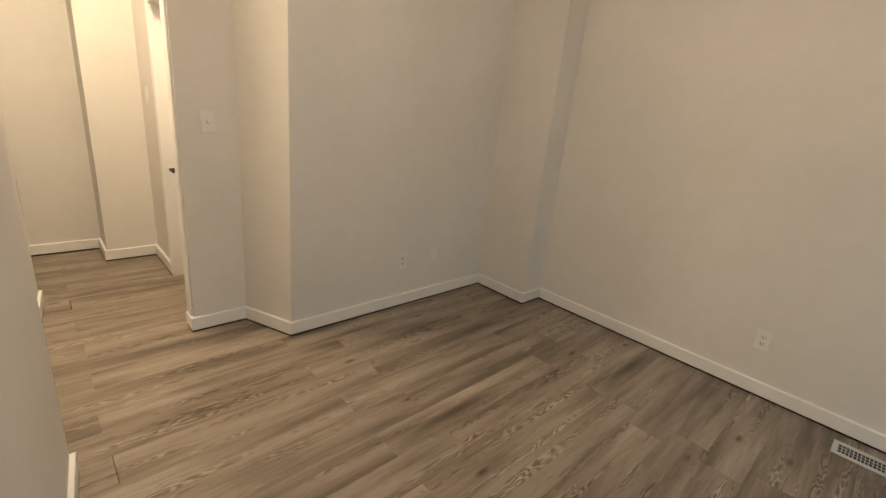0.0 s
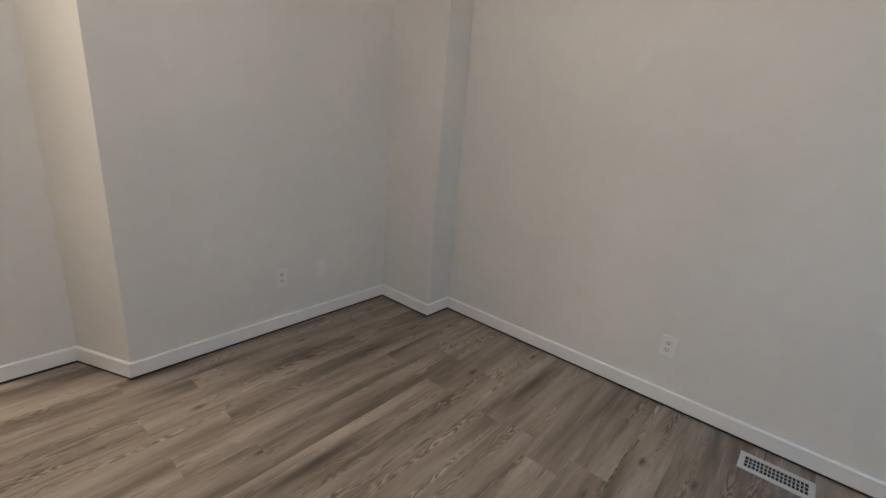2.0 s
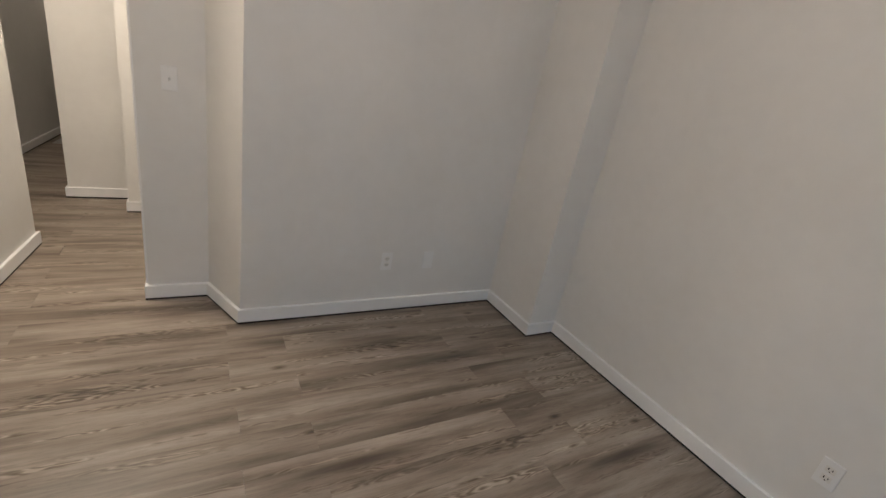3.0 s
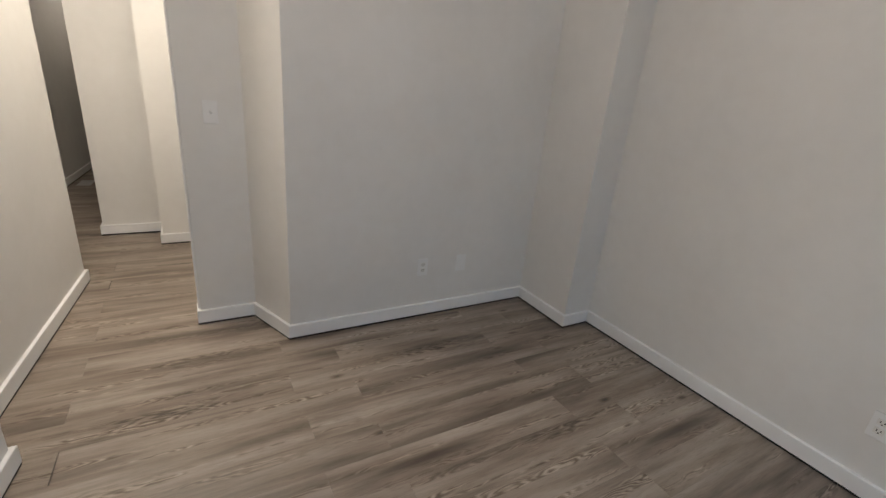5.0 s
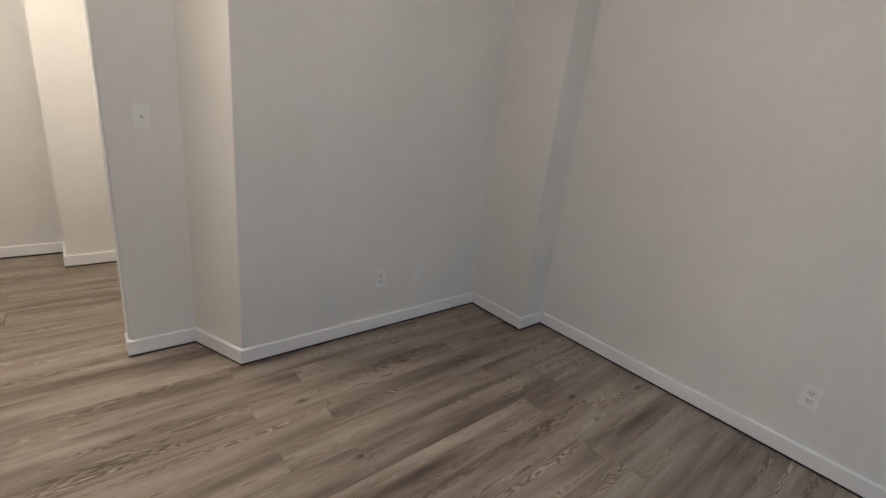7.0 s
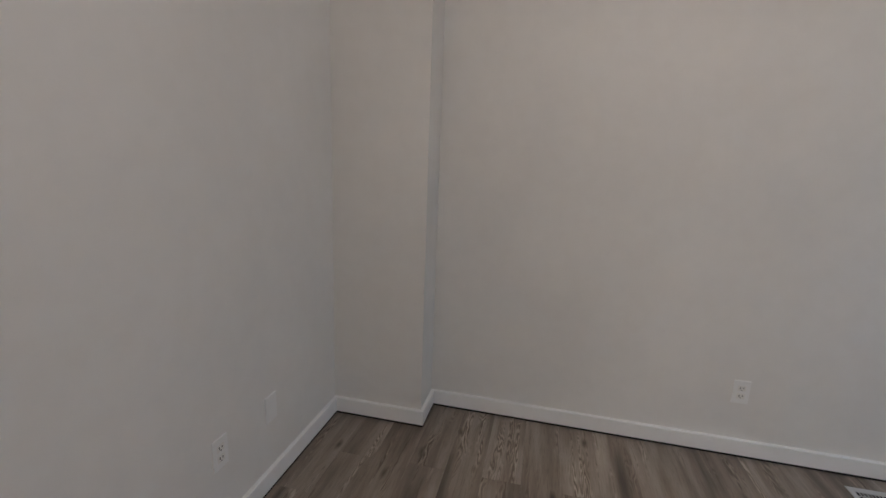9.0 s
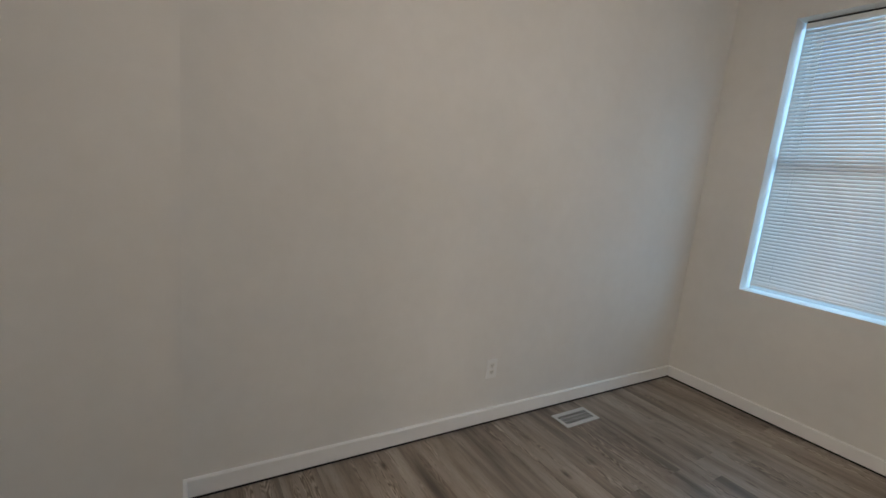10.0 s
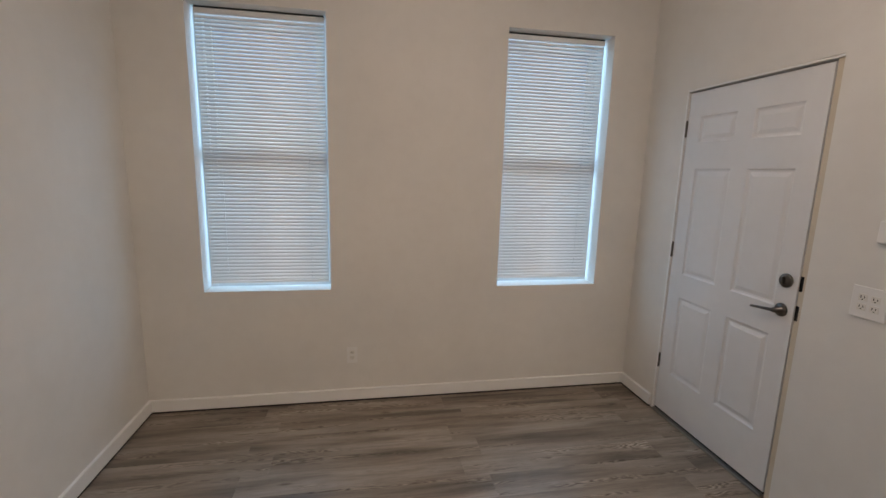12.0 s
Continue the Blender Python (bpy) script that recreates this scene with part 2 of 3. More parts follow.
def wall_mesh(i, holes):
    """Wall i between its mitred corners; holes are (s0, s1, z0, z1) along it, going right through."""
    t = PLAN[i][2]
    p, q = Vector(PLAN[i][1]), Vector(PLAN[(i + 1) % N][1])
    pb, qb = offset_corner(i, PLAN[i - 1][2], t), offset_corner(i + 1, t, PLAN[(i + 1) % N][2])
    d = (q - p).normalized()
    nrm = Vector((-d.y, d.x))
    length = (q - p).length
    ss = sorted({0.0, length, *(h[0] for h in holes), *(h[1] for h in holes)})
    zs = sorted({-0.02, H, *(h[2] for h in holes), *(h[3] for h in holes)})
    bm = bmesh.new()

    def front(s, z):
        c = p + d * s
        return (c.x, c.y, z)

    def back(s, z):
        c = pb if s == 0.0 else qb if s == length else p + d * s + nrm * t
        return (c.x, c.y, z)

    def face(*ps):
        bm.faces.new([bm.verts.new(v) for v in ps])

    def hole(sa, sb, za, zb):
        return any(h[0] <= sa and sb <= h[1] and h[2] <= za and zb <= h[3] for h in holes)

    for sa, sb in zip(ss, ss[1:]):
        for za, zb in zip(zs, zs[1:]):
            if not hole(sa, sb, za, zb):
                for f in (front, back):
                    face(f(sa, za), f(sb, za), f(sb, zb), f(sa, zb))
        face(front(sa, H), front(sb, H), back(sb, H), back(sa, H))
        face(front(sa, -0.02), front(sb, -0.02), back(sb, -0.02), back(sa, -0.02))
    for s in (0.0, length):
        for za, zb in zip(zs, zs[1:]):
            face(front(s, za), front(s, zb), back(s, zb), back(s, za))
    for s0, s1, z0, z1 in holes:
        for s in (s0, s1):
            face(front(s, z0), front(s, z1), back(s, z1), back(s, z0))
        for z in (z0, z1):
            face(front(s0, z), front(s1, z), back(s1, z), back(s0, z))
    bmesh.ops.remove_doubles(bm, verts=bm.verts, dist=1e-5)
    return bm


SILL, HEAD = 0.800, 2.512
DOOR_X0, DOOR_X1, DOOR_TOP = -0.385, -1.305, 2.122
HALL_DOOR = (-5.03, -4.20, 1.87)
HOLES = {
    "wall_east": [(-0.035 - ya, -0.035 - yb, SILL, HEAD) for ya, yb in WINDOWS],
    "wall_south": [(-0.02 - DOOR_X0, -0.02 - DOOR_X1, -0.02, DOOR_TOP)],
    "wall_hall_north": [(HALL_DOOR[0] + 5.574, HALL_DOOR[1] + 5.574, -0.02, HALL_DOOR[2])],
}
for i, (name, at, t) in enumerate(PLAN):
    tagged(obj(name, wall_mesh(i, HOLES.get(name, [])), WALL), "smooth warm white painted plaster wall", "wall", kind="structure")

bm = bmesh.new()
box(bm, (-9.4, -4.0, H), (0.3, 0.3, H + 0.12))
tagged(obj("ceiling", bm, CEIL), "flat white painted ceiling", "ceiling", kind="structure")


# ---- baseboards ----
BASE_H, BASE_T = 0.089, 0.018
GAPS = {"wall_south": [(-0.02 - DOOR_X0 - 0.012, -0.02 - DOOR_X1 + 0.080)], "wall_hall_north": [(HALL_DOOR[0] + 5.574 - 0.01, 99)],
        "wall_pier_back": [(-1, 99)]}


def baseboard(i):
    name = PLAN[i][0]
    p, q = Vector(PLAN[i][1]), Vector(PLAN[(i + 1) % N][1])
    d = (q - p).normalized()
    nrm = Vector((d.y, -d.x))
    length = (q - p).length
    fp, fq = offset_corner(i, -BASE_T, -BASE_T), offset_corner(i + 1, -BASE_T, -BASE_T)
    spans = [(0.0, length)]
    for g0, g1 in GAPS.get(name, []):
        spans = [s for a, b in spans for s in ((a, min(b, g0)), (max(a, g1), b)) if s[1] - s[0] > 0.01]
    for a, b in spans:
        bm = bmesh.new()
        rows = []
        for s in (a, b):
            wall = p + d * s + nrm * 0.0005
            face = fp if s == 0.0 else fq if s == length else p + d * s + nrm * BASE_T
            soft = wall.lerp(face, 0.72)
            rows.append([bm.verts.new((c.x, c.y, z)) for c, z in
                         ((wall, 0.012), (face, 0.012), (face, BASE_H - 0.004), (face.lerp(wall, 0.09), BASE_H - 0.0012), (soft, BASE_H), (wall, BASE_H))])
        for k in range(6):
            bm.faces.new((rows[0][k], rows[0][(k + 1) % 6], rows[1][(k + 1) % 6], rows[1][k]))
        bm.faces.new(rows[0])
        bm.faces.new(rows[1])
        # shade of the gap under the board, put in as a near-black strip
        shade = bmesh.new()
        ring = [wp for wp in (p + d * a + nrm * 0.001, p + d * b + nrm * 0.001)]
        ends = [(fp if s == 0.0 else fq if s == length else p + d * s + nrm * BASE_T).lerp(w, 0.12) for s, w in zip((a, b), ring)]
        low = [shade.verts.new((c.x, c.y, 0.0005)) for c in (*ring, ends[1], ends[0])]
        top = [shade.verts.new((c.x, c.y, 0.0117)) for c in (*ring, ends[1], ends[0])]
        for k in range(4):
            shade.faces.new((low[k], low[(k + 1) % 4], top[(k + 1) % 4], top[k]))
        shade.faces.new(low)
        shade.faces.new(top)
        board = obj("baseboard", bm, TRIM)
        part("gap_shade", shade, SLOT, board, "near-black strip standing for the shade under the baseboard")
        tagged(board, "plain square white painted baseboard along the wall", "baseboard", kind="structure")


for i in range(N):
    baseboard(i)


# ---- windows and blinds ----
def window(k, ya, yb):
    """A sash window set deep in its opening: vinyl frame, two sashes, glass."""
    w = new(f"window_{k}")
    tagged(w, "white vinyl double-hung window deep in a plain plastered opening", "window", kind="structure")
    x0, x1 = 0.124, 0.209
    f = 0.045
    zm = (SILL + HEAD) / 2 - 0.02
    for nm, lo, hi in (("jamb", (x0, yb, SILL), (x1, yb + f, HEAD)), ("jamb", (x0, ya - f, SILL), (x1, ya, HEAD)),
                       ("head", (x0, yb + f, HEAD - f), (x1, ya - f, HEAD)), ("sill_frame", (x0, yb + f, SILL), (x1, ya - f, SILL + f))):
        part(nm, boxed(lo, hi, 0.003), VINYL, w)
    for nm, xa, za, zb in (("lower_sash", 0.136, SILL + f, zm + 0.02), ("upper_sash", 0.171, zm - 0.02, HEAD - f)):
        bm = bmesh.new()
        s = 0.035
        ylo, yhi = yb + f, ya - f
        box(bm, (xa, ylo, za), (xa + 0.03, ylo + s, zb), 0.002)
        box(bm, (xa, yhi - s, za), (xa + 0.03, yhi, zb), 0.002)
        box(bm, (xa, ylo + s, za), (xa + 0.03, yhi - s, za + 0.04), 0.002)
        box(bm, (xa, ylo + s, zb - 0.04), (xa + 0.03, yhi - s, zb), 0.002)
        sash = part(nm, bm, VINYL, w)
        pane = part("pane", boxed((xa + 0.013, ylo + s - 0.004, za + 0.036), (xa + 0.017, yhi - s + 0.004, zb - 0.036)), GLASS, sash)
        pane.visible_shadow = False


def slat_mesh(width):
    """One crowned slat, 25 mm deep, lying along y about its own middle."""
    bm = bmesh.new()
    depth, crown, th = 0.025, 0.0022, 0.0005
    top = [(-depth / 2 + depth * k / 6, crown * (1 - (2 * k / 6 - 1) ** 2)) for k in range(7)]
    ring = [(u, v) for u, v in top] + [(u, v - th) for u, v in reversed(top)]
    ends = [[bm.verts.new((u, y, v)) for u, v in ring] for y in (-width / 2, width / 2)]
    for k in range(len(ring)):
        bm.faces.new((ends[0][k], ends[0][(k + 1) % len(ring)], ends[1][(k + 1) % len(ring)], ends[1][k]))
    bm.faces.new(ends[0])
    bm.faces.new(ends[1])
    bmesh.ops.recalc_face_normals(bm, faces=bm.faces)
    me = bpy.data.meshes.new("slat")
    bm.to_mesh(me)
    bm.free()
    for p in me.polygons:
        p.use_smooth = True
    me.materials.append(SLAT)
    return me


def blind(ya, yb, label):
    x, ym = 0.088, (ya + yb) / 2
    w = ya - yb - 0.034
    b = thing("window_blind", pose(x, ym, SILL), label, "blind", "window blinds")
    top = HEAD - SILL
    bm = bmesh.new()
    box(bm, (-0.016, -w / 2, top - 0.042), (0.016, w / 2, top - 0.010), 0.003)
    rail = part("headrail", bm, SLAT, b)
    # the gap over the headrail is only shade, added here as a black strip
    part("headrail_gap_shade", boxed((-0.017, -w / 2 + 0.004, top - 0.010), (0.012, w / 2 - 0.004, top - 0.001)), RUBBER_AND_SHADE, rail, "black strip standing for the shade above the headrail")
    part("bottom_rail", boxed((-0.013, -w / 2, 0.030), (0.013, w / 2, 0.046), 0.004), SLAT, b)
    me = slat_mesh(w)
    z0, z1 = 0.058, top - 0.056
    count = 72
    for k in range(count):
        s = new("slat", me)
        s.parent = b
        s.location = (0, 0, z0 + (z1 - z0) * k / (count - 1))
        s.rotation_euler = (radians(random.uniform(-0.03, 0.03)), radians(-57 + random.uniform(-0.4, 0.4)), 0)
    for y in (-w / 2 + 0.11, w / 2 - 0.11):
        for dx in (-0.0135, 0.0135):
            bm = bmesh.new()
            bmesh.ops.create_cone(bm, cap_ends=True, segments=6, radius1=0.0008 if dx > 0 else 0.0004, radius2=0.0008 if dx > 0 else 0.0004, depth=z1 - z0 + 0.04,
                                  matrix=Matrix.Translation((dx, y, (z0 + z1) / 2)))
            part("ladder_cord", bm, CORD, b)


for k, (ya, yb) in enumerate(WINDOWS):
    window(k + 1, ya, yb)
    blind(ya, yb, "closed white horizontal mini blind hung inside the window opening")


# ---- front door ----
def panel_door():
    d = new("door_1")
    tagged(d, "white six-panel front door, closed, with nickel lever and deadbolt", "door", kind="structure")
    y_face = -3.392
    x0, x1, z0, z1 = DOOR_X0 - 0.020, DOOR_X1 + 0.042, 0.026, DOOR_TOP - 0.024
    w, h = x0 - x1, z1 - z0
    stile, mull = 0.105, 0.11
    pw = (w - 2 * stile - mull) / 2
    cols = ((x1 + stile, x1 + stile + pw), (x0 - stile - pw, x0 - stile))
    rows = ((0.135, 0.390), (0.462, 0.782), (0.857, 0.930))
    rows = [(z0 + h * a, z0 + h * b) for a, b in rows]
    xs = sorted([x0, x1] + [c for p in cols for c in p])
    zs = sorted([z0, z1] + [c for p in rows for c in p])
    bm = bmesh.new()

    def face(*ps):
        bm.faces.new([bm.verts.new(v) for v in ps])

    for xa, xb in zip(xs, xs[1:]):
        for za, zb in zip(zs, zs[1:]):
            if (xa, xb) in cols and (za, zb) in rows:
                loops = [[(xa + i, y_face - dy, za + i), (xb - i, y_face - dy, za + i), (xb - i, y_face - dy, zb - i), (xa + i, y_face - dy, zb - i)]
                         for i, dy in ((0, 0), (0.008, 0.007), (0.018, 0.009), (0.040, 0.002))]
                for a, b in zip(loops, loops[1:]):
                    for k in range(4):
                        face(a[k], a[(k + 1) % 4], b[(k + 1) % 4], b[k])
                face(*loops[-1])
            else:
                face((xa, y_face, za), (xb, y_face, za), (xb, y_face, zb), (xa, y_face, zb))
    yb = y_face - 0.044
    face((x0, yb, z0), (x1, yb, z0), (x1, yb, z1), (x0, yb, z1))
    for a, b in (((x0, z0), (x1, z0)), ((x1, z0), (x1, z1)), ((x1, z1), (x0, z1)), ((x0, z1), (x0, z0))):
        face((a[0], y_face, a[1]), (b[0], y_face, b[1]), (b[0], yb, b[1]), (a[0], yb, a[1]))
    bmesh.ops.remove_doubles(bm, verts=bm.verts, dist=1e-5)
    slab = part("slab", bm, DOOR, d)
    # frame round the slab
    part("hinge_jamb", boxed((DOOR_X0 - 0.016, -3.50, 0.0), (DOOR_X0 - 0.001, -3.380, DOOR_TOP - 0.014), 0.002), TRIM, d)
    # the strike jamb is warmer and darker in colour than the other jambs
    part("strike_jamb", boxed((DOOR_X1 + 0.001, -3.50, 0.0), (DOOR_X1 + 0.036, -3.394, DOOR_TOP - 0.014), 0.002), CREAM, d, "cream strike jamb")
    part("head_jamb", boxed((DOOR_X1 + 0.001, -3.50, DOOR_TOP - 0.012), (DOOR_X0 - 0.001, -3.384, DOOR_TOP - 0.001), 0.002), TRIM, d)
    # added black sheet behind the slab, so the gaps round it stay dark
    part("gap_backing", boxed((DOOR_X1 + 0.03, -3.505, 0.0), (DOOR_X0 - 0.01, -3.46, DOOR_TOP - 0.01)), RUBBER_AND_SHADE, d)
    part("threshold", boxed((DOOR_X1 + 0.037, -3.46, 0.0), (DOOR_X0 - 0.017, -3.370, 0.014), 0.004), SILLMETAL, d, "dull metal threshold strip")
    part("door_sweep", boxed((x1, y_face - 0.03, 0.015), (x0, y_face - 0.002, 0.0255)), RUBBER_AND_SHADE, d)
    for z in (1.886, 1.128, 0.361):
        bm = bmesh.new()
        lathe(bm, ((0.0065, -0.048), (0.0065, 0.048), (0.004, 0.052)), pose(DOOR_X0 - 0.019, y_face + 0.006, z), 12)
        box(bm, (DOOR_X0 - 0.022, y_face - 0.001, z - 0.045), (DOOR_X0 - 0.014, y_face + 0.003, z + 0.045))
        part("hinge", bm, HINGE, d, "dull steel butt hinge")
    xk = x1 + 0.062
    out = pose(0, 0, 0, -90, 0, 0)
    rose = lathe(bmesh.new(), ((0.033, 0.0), (0.033, 0.006), (0.027, 0.011), (0.014, 0.013), (0.012, 0.048), (0.0, 0.049)),
                 Matrix.Translation((xk, y_face, 0.974)) @ out)
    lever = smooth(part("lever_handle", rose, NICKEL, slab, "satin nickel lever handle"))
    bm = bmesh.new()
    box(bm, (xk - 0.012, y_face + 0.038, 0.965), (xk + 0.128, y_face + 0.052, 0.983), 0.006, 3)
    for v in bm.verts:
        u = max(0, (v.co.x - xk) / 0.128)
        v.co.z = 0.974 + (v.co.z - 0.974) * (1 - 0.35 * u) - 0.016 * u * u
        v.co.y += 0.006 * math.sin(u * 3.1)
    smooth(part("lever", bm, NICKEL, lever))
    bolt = lathe(bmesh.new(), ((0.034, 0.0), (0.034, 0.008), (0.029, 0.014), (0.0, 0.015)), Matrix.Translation((xk - 0.004, y_face, 1.12)) @ out)
    bolt = smooth(part("deadbolt", bolt, NICKEL, slab, "satin nickel deadbolt"))
    part("thumb_turn", boxed((xk - 0.008, y_face + 0.014, 1.10), (xk, y_face + 0.03, 1.14), 0.003), NICKEL, bolt)
    for z in (1.12, 0.978):
        part("strike_plate", boxed((DOOR_X1 + 0.020, -3.3950, z - 0.036), (DOOR_X1 + 0.0365, -3.3925, z + 0.036), 0.001), BLACK, d, "black strike plate in the jamb")


panel_door()


# ---- hall door ----
def hall_door():
    d = new("door_2")
    tagged(d, "plain white hall door, closed, with a black lever", "door", kind="structure")
    xa, xb, zt = HALL_DOOR
    slab = part("slab", boxed((xa + 0.018, -2.155, 0.008), (xb - 0.018, -2.118, zt - 0.018), 0.002), DOOR, d)
    for nm, lo, hi in (("jamb", (xa + 0.001, -2.235, 0.0), (xa + 0.016, -2.105, zt - 0.001)), ("jamb", (xb - 0.016, -2.225, 0.0), (xb - 0.001, -2.105, zt - 0.001)),
                       ("head_jamb", (xa + 0.016, -2.235, zt - 0.016), (xb - 0.016, -2.105, zt - 0.001))):
        part(nm, boxed(lo, hi, 0.002), TRIM, d)
    part("casing", boxed((xa - 0.045, -2.236, 0.0), (xa - 0.001, -2.2215, zt + 0.05), 0.003), TRIM, d)
    part("casing", boxed((xa - 0.001, -2.236, zt + 0.001), (xb - 0.001, -2.2215, zt + 0.05), 0.003), TRIM, d)
    part("casing", boxed((-4.172, -2.342, 0.090), (-4.098, -2.3305, zt + 0.05), 0.003), TRIM, d)
    out = pose(0, 0, 0, 90, 0, 0)
    rose = lathe(bmesh.new(), ((0.030, 0.0), (0.030, 0.008), (0.011, 0.010), (0.010, 0.045), (0.0, 0.046)), Matrix.Translation((xa + 0.085, -2.155, 0.815)) @ out, 20)
    lever = smooth(part("lever_handle", rose, BLACK, slab, "matt black lever handle"))
    part("lever", boxed((xa + 0.075, -2.212, 0.806), (xa + 0.185, -2.198, 0.824), 0.005), BLACK, lever)


hall_door()


# ---- wall plates ----
def screw(bm, x, z):
    lathe(bm, ((0.0032, 0.0), (0.0032, 0.0012), (0.0, 0.0014)), Matrix.Translation((x, 0, z)) @ pose(0, 0, 0, 90, 0, 0), 10)


def plate(name, m, label, category, w=0.070, h=0.114):
    """A wall plate seen from -y of its own frame, its back on y = 0."""
    t = thing(name, m, label, category)
    bm = boxed((-w / 2, -0.0062, -h / 2), (w / 2, 0.0, h / 2), 0.0014, 2)
    part("cover_plate", bm, PLASTIC, t)
    return t


def shift_y(bm, dy):
    bmesh.ops.translate(bm, verts=bm.verts, vec=(0, dy, 0))
    return bm


def outlet(m, label, gangs=1):
    t = plate("wall_outlet", m, label, "outlet", 0.070 + 0.058 * (gangs - 1), 0.114 + 0.013 * (gangs - 1))
    tagged(t, group="wall outlets")
    for x, z in [(0.046 * (g - (gangs - 1) / 2), z) for g in range(gangs) for z in (0.0195, -0.0195)]:
        bm = bmesh.new()
        box(bm, (x - 0.0165, -0.0072, z - 0.0135), (x + 0.0165, -0.005, z + 0.0135), 0.001)
        r = part("receptacle", bm, IVORY, t)
        bm = bmesh.new()
        box(bm, (x - 0.0082, -0.0076, z - 0.003), (x - 0.0050, -0.0070, z + 0.0065))
        box(bm, (x + 0.0050, -0.0076, z - 0.002), (x + 0.0082, -0.0070, z + 0.0055))
        lathe(bm, ((0.0026, 0.0), (0.0026, 0.0006)), Matrix.Translation((x, -0.0071, z - 0.0085)) @ pose(0, 0, 0, 90, 0, 0), 10)
        part("slots", bm, SLOT, r)
    for g in range(gangs):
        bm = bmesh.new()
        screw(bm, 0.046 * (g - (gangs - 1) / 2), 0)
        part("screw", shift_y(bm, -0.0055), PLASTIC, t)


def toggles(m, label, gangs):
    t = plate("light_switch", m, label, "light switch", 0.070 + 0.046 * (gangs - 1))
    for g in range(gangs):
        x = 0.046 * (g - (gangs - 1) / 2)
        part("switch_slot", boxed((x - 0.0052, -0.0062, -0.012), (x + 0.0052, -0.0050, 0.012)), GREY, t)
        bm = boxed((x - 0.0043, -0.016, -0.0060), (x + 0.0043, -0.0055, 0.0060), 0.0015)
        for v in bm.verts:
            v.co.z += (v.co.y + 0.0055) * -0.7
        part("toggle", bm, PLASTIC, t)
        for z in (0.030, -0.030):
            bm = bmesh.new()
            screw(bm, x, z)
            part("screw", shift_y(bm, -0.0055), PLASTIC, t)


def blank_plate(m, label):
    t = plate("blank_plate", m, label, "wall plate")
    for z in (0.030, -0.030):
        bm = bmesh.new()
        screw(bm, 0, z)
        part("screw", shift_y(bm, -0.0055), PLASTIC, t)


outlet(pose(-1.765, -0.0180, 0.330, 0, 0, -0.5), "white duplex outlet low on the long plain wall")
outlet(pose(-0.02, -1.319, 0.335, 0, 0, -90), "white duplex outlet below and between the two windows")
outlet(pose(-3.739, -1.066, 0.345, 0, 0, 90), "white duplex outlet beside a cable plate")
blank_plate(pose(-3.739, -0.780, 0.345, 0, 0, 90), "plain blank white wall plate beside an outlet")
toggles(pose(-5.36, -2.221, 1.290, 0, 0, 0), "white toggle switch plate beside the hall door", 1)
toggles(pose(-4.084, -2.187, 1.212, 0, 0, 90), "white single toggle switch plate at the hall opening", 1)
outlet(pose(-1.568, -3.383, 1.118, 0, 0, 180), "white two-gang outlet plate on the wall beside the front door", 2)


def thermostat(m, label):
    t = thing("thermostat", m, label, "thermostat")
    part("back_plate", boxed((-0.056, -0.006, -0.046), (0.056, 0.0, 0.046), 0.002), PLASTIC, t)
    part("cover", boxed((-0.054, -0.026, -0.043), (0.054, -0.0062, 0.043), 0.005, 3), PLASTIC, t)


thermostat(pose(-1.619, -3.383, 1.406, 0, 0, 180), "small white plastic thermostat above the outlet plate")


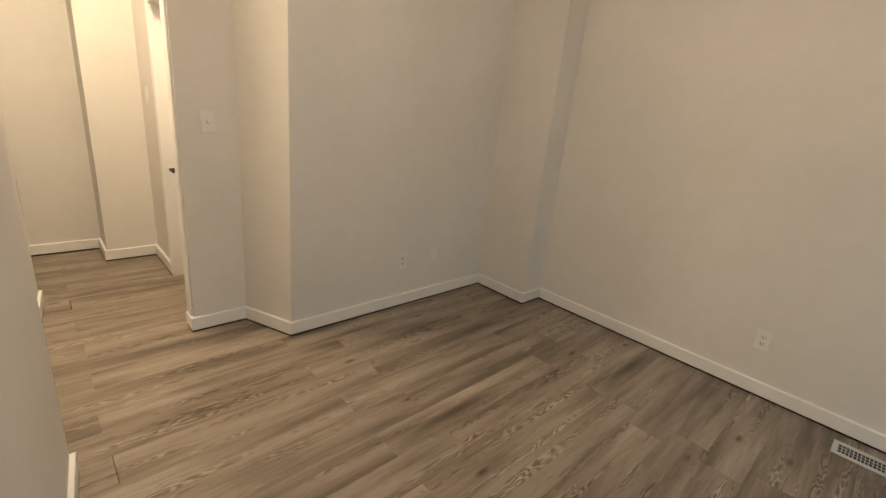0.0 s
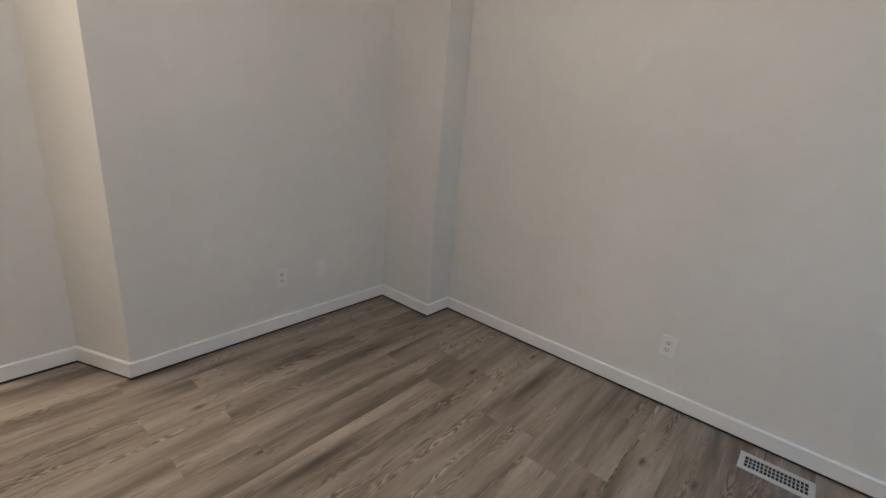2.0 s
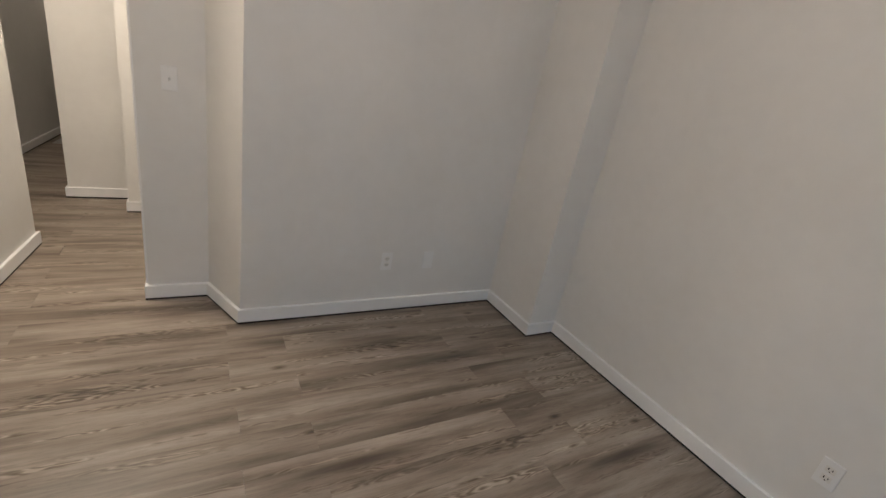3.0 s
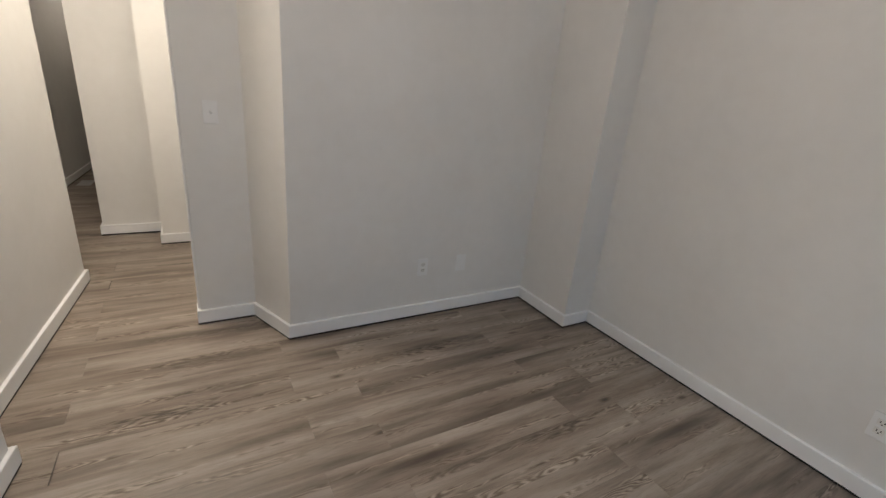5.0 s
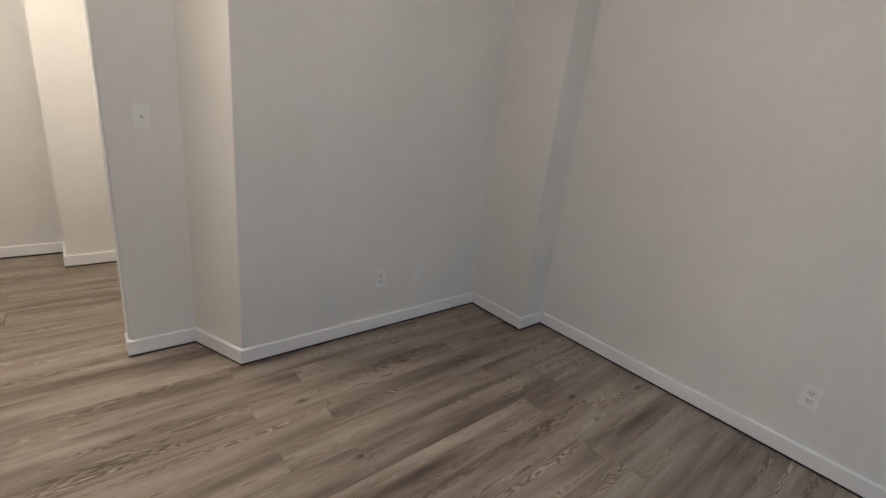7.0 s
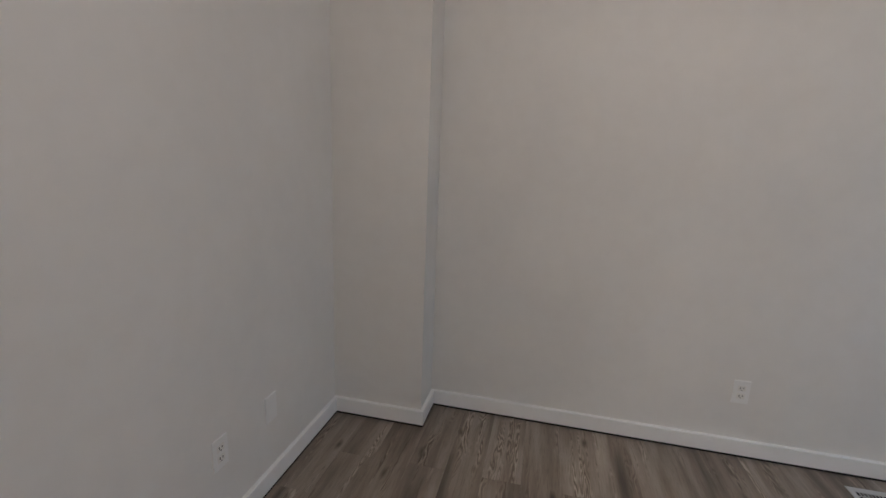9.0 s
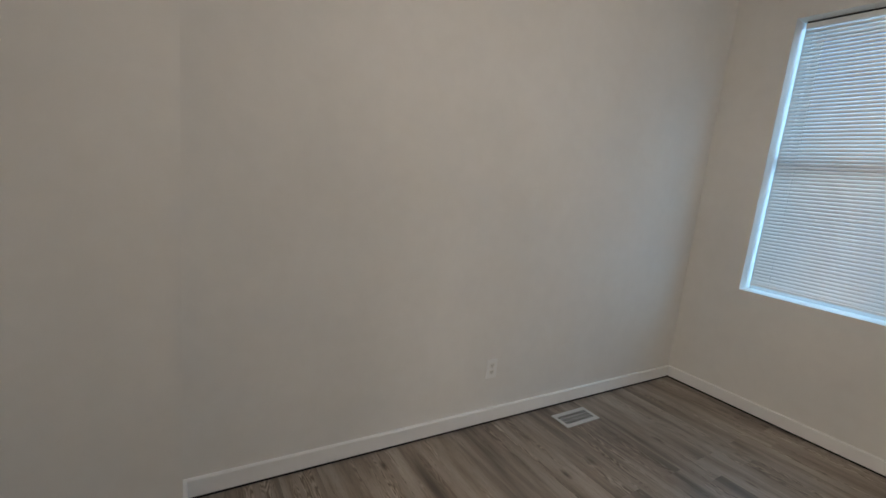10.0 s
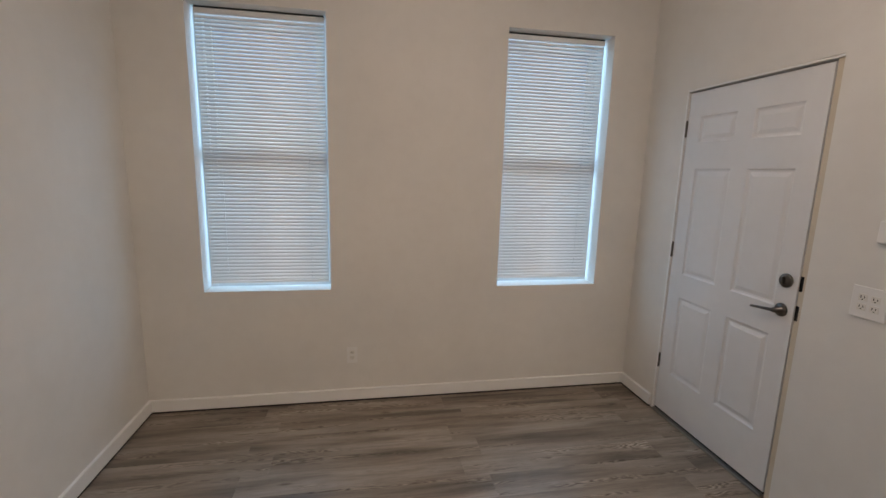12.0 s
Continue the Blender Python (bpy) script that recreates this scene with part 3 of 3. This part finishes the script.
# ---- floor register ----
def register(m, label, w=0.276, d=0.136):
    t = thing("floor_register", m, label, "floor register")
    inner_w, inner_d = w - 0.046, d - 0.054
    bm = bmesh.new()
    for lo, hi in (((-w / 2, -d / 2, 0), (w / 2, -inner_d / 2, 0.005)), ((-w / 2, inner_d / 2, 0), (w / 2, d / 2, 0.005)),
                   ((-w / 2, -inner_d / 2, 0), (-inner_w / 2, inner_d / 2, 0.005)), ((inner_w / 2, -inner_d / 2, 0), (w / 2, inner_d / 2, 0.005))):
        box(bm, lo, hi, 0.0012)
    part("rim", bm, ENAMEL, t)
    part("well", boxed((-inner_w / 2, -inner_d / 2, 0.0002), (inner_w / 2, inner_d / 2, 0.0012)), SLOT, t)
    for k in range(1, 16):
        x = -inner_w / 2 + inner_w * k / 16
        part("slat", boxed((x - 0.0017, -inner_d / 2, 0.0013), (x + 0.0017, inner_d / 2, 0.0042), 0.0005, 1), ENAMEL, t)
    for k in (1, 2):
        y = -inner_d / 2 + inner_d * k / 3
        part("cross_bar", boxed((-inner_w / 2, y - 0.0015, 0.0015), (inner_w / 2, y + 0.0015, 0.0045), 0.0005, 1), ENAMEL, t)


register(pose(-1.207, -0.193, 0.0), "white slotted metal floor register in the planks near the baseboard")
register(pose(-8.0, -3.42, 0.0, 0, 0, -4), "white floor register in the dark passage beside the wall")


# ---- outside ----
tagged(obj("ground", boxed((-60, -60, -0.9), (60, 60, -0.6)), GRASS), "dull level ground outside the house", "ground", kind="structure")

# ---- floor planks ----
floor = obj("floor", boxed((-9.4, -4.0, -0.03), (0.3, 0.3, -0.0085)), SUB)
tagged(floor, "grey-brown limed oak plank floor", "floor", kind="structure")
PITCH, LENGTH, X0 = 0.1665, 1.165, -3.400


def plank_mesh(length):
    bm = boxed((0.0002, 0.0002, -0.008), (PITCH - 0.0002, length - 0.0002, 0.0))
    top = [e for e in bm.edges if all(abs(v.co.z) < 1e-6 for v in e.verts)]
    bmesh.ops.bevel(bm, geom=top, offset=0.0004, segments=1, affect="EDGES")
    me = bpy.data.meshes.new("plank")
    bm.to_mesh(me)
    bm.free()
    me.materials.append(OAK)
    return me


cache = {}
for k in range(-36, 21):
    x = X0 + PITCH * k
    if x < -5.95:
        ya, yb = -3.95, -2.95
    elif x < -4.2:
        ya, yb = -3.95, -2.10
    else:
        ya, yb = -3.46, 0.02
    joint = (-1.955 if k % 2 == 0 else -1.685) if k < 7 else (-2.055 if k % 2 == 0 else -1.93)
    joint += random.uniform(-0.012, 0.012)
    y = joint - LENGTH * 3
    while y < yb:
        a, b = max(y, ya), min(y + LENGTH, yb)
        y += LENGTH
        if b - a < 0.03:
            continue
        key = round(b - a, 2)
        if key not in cache:
            cache[key] = plank_mesh(b - a)
        pl = new("plank", cache[key])
        pl.parent = floor
        pl.location = (x, a, 0)
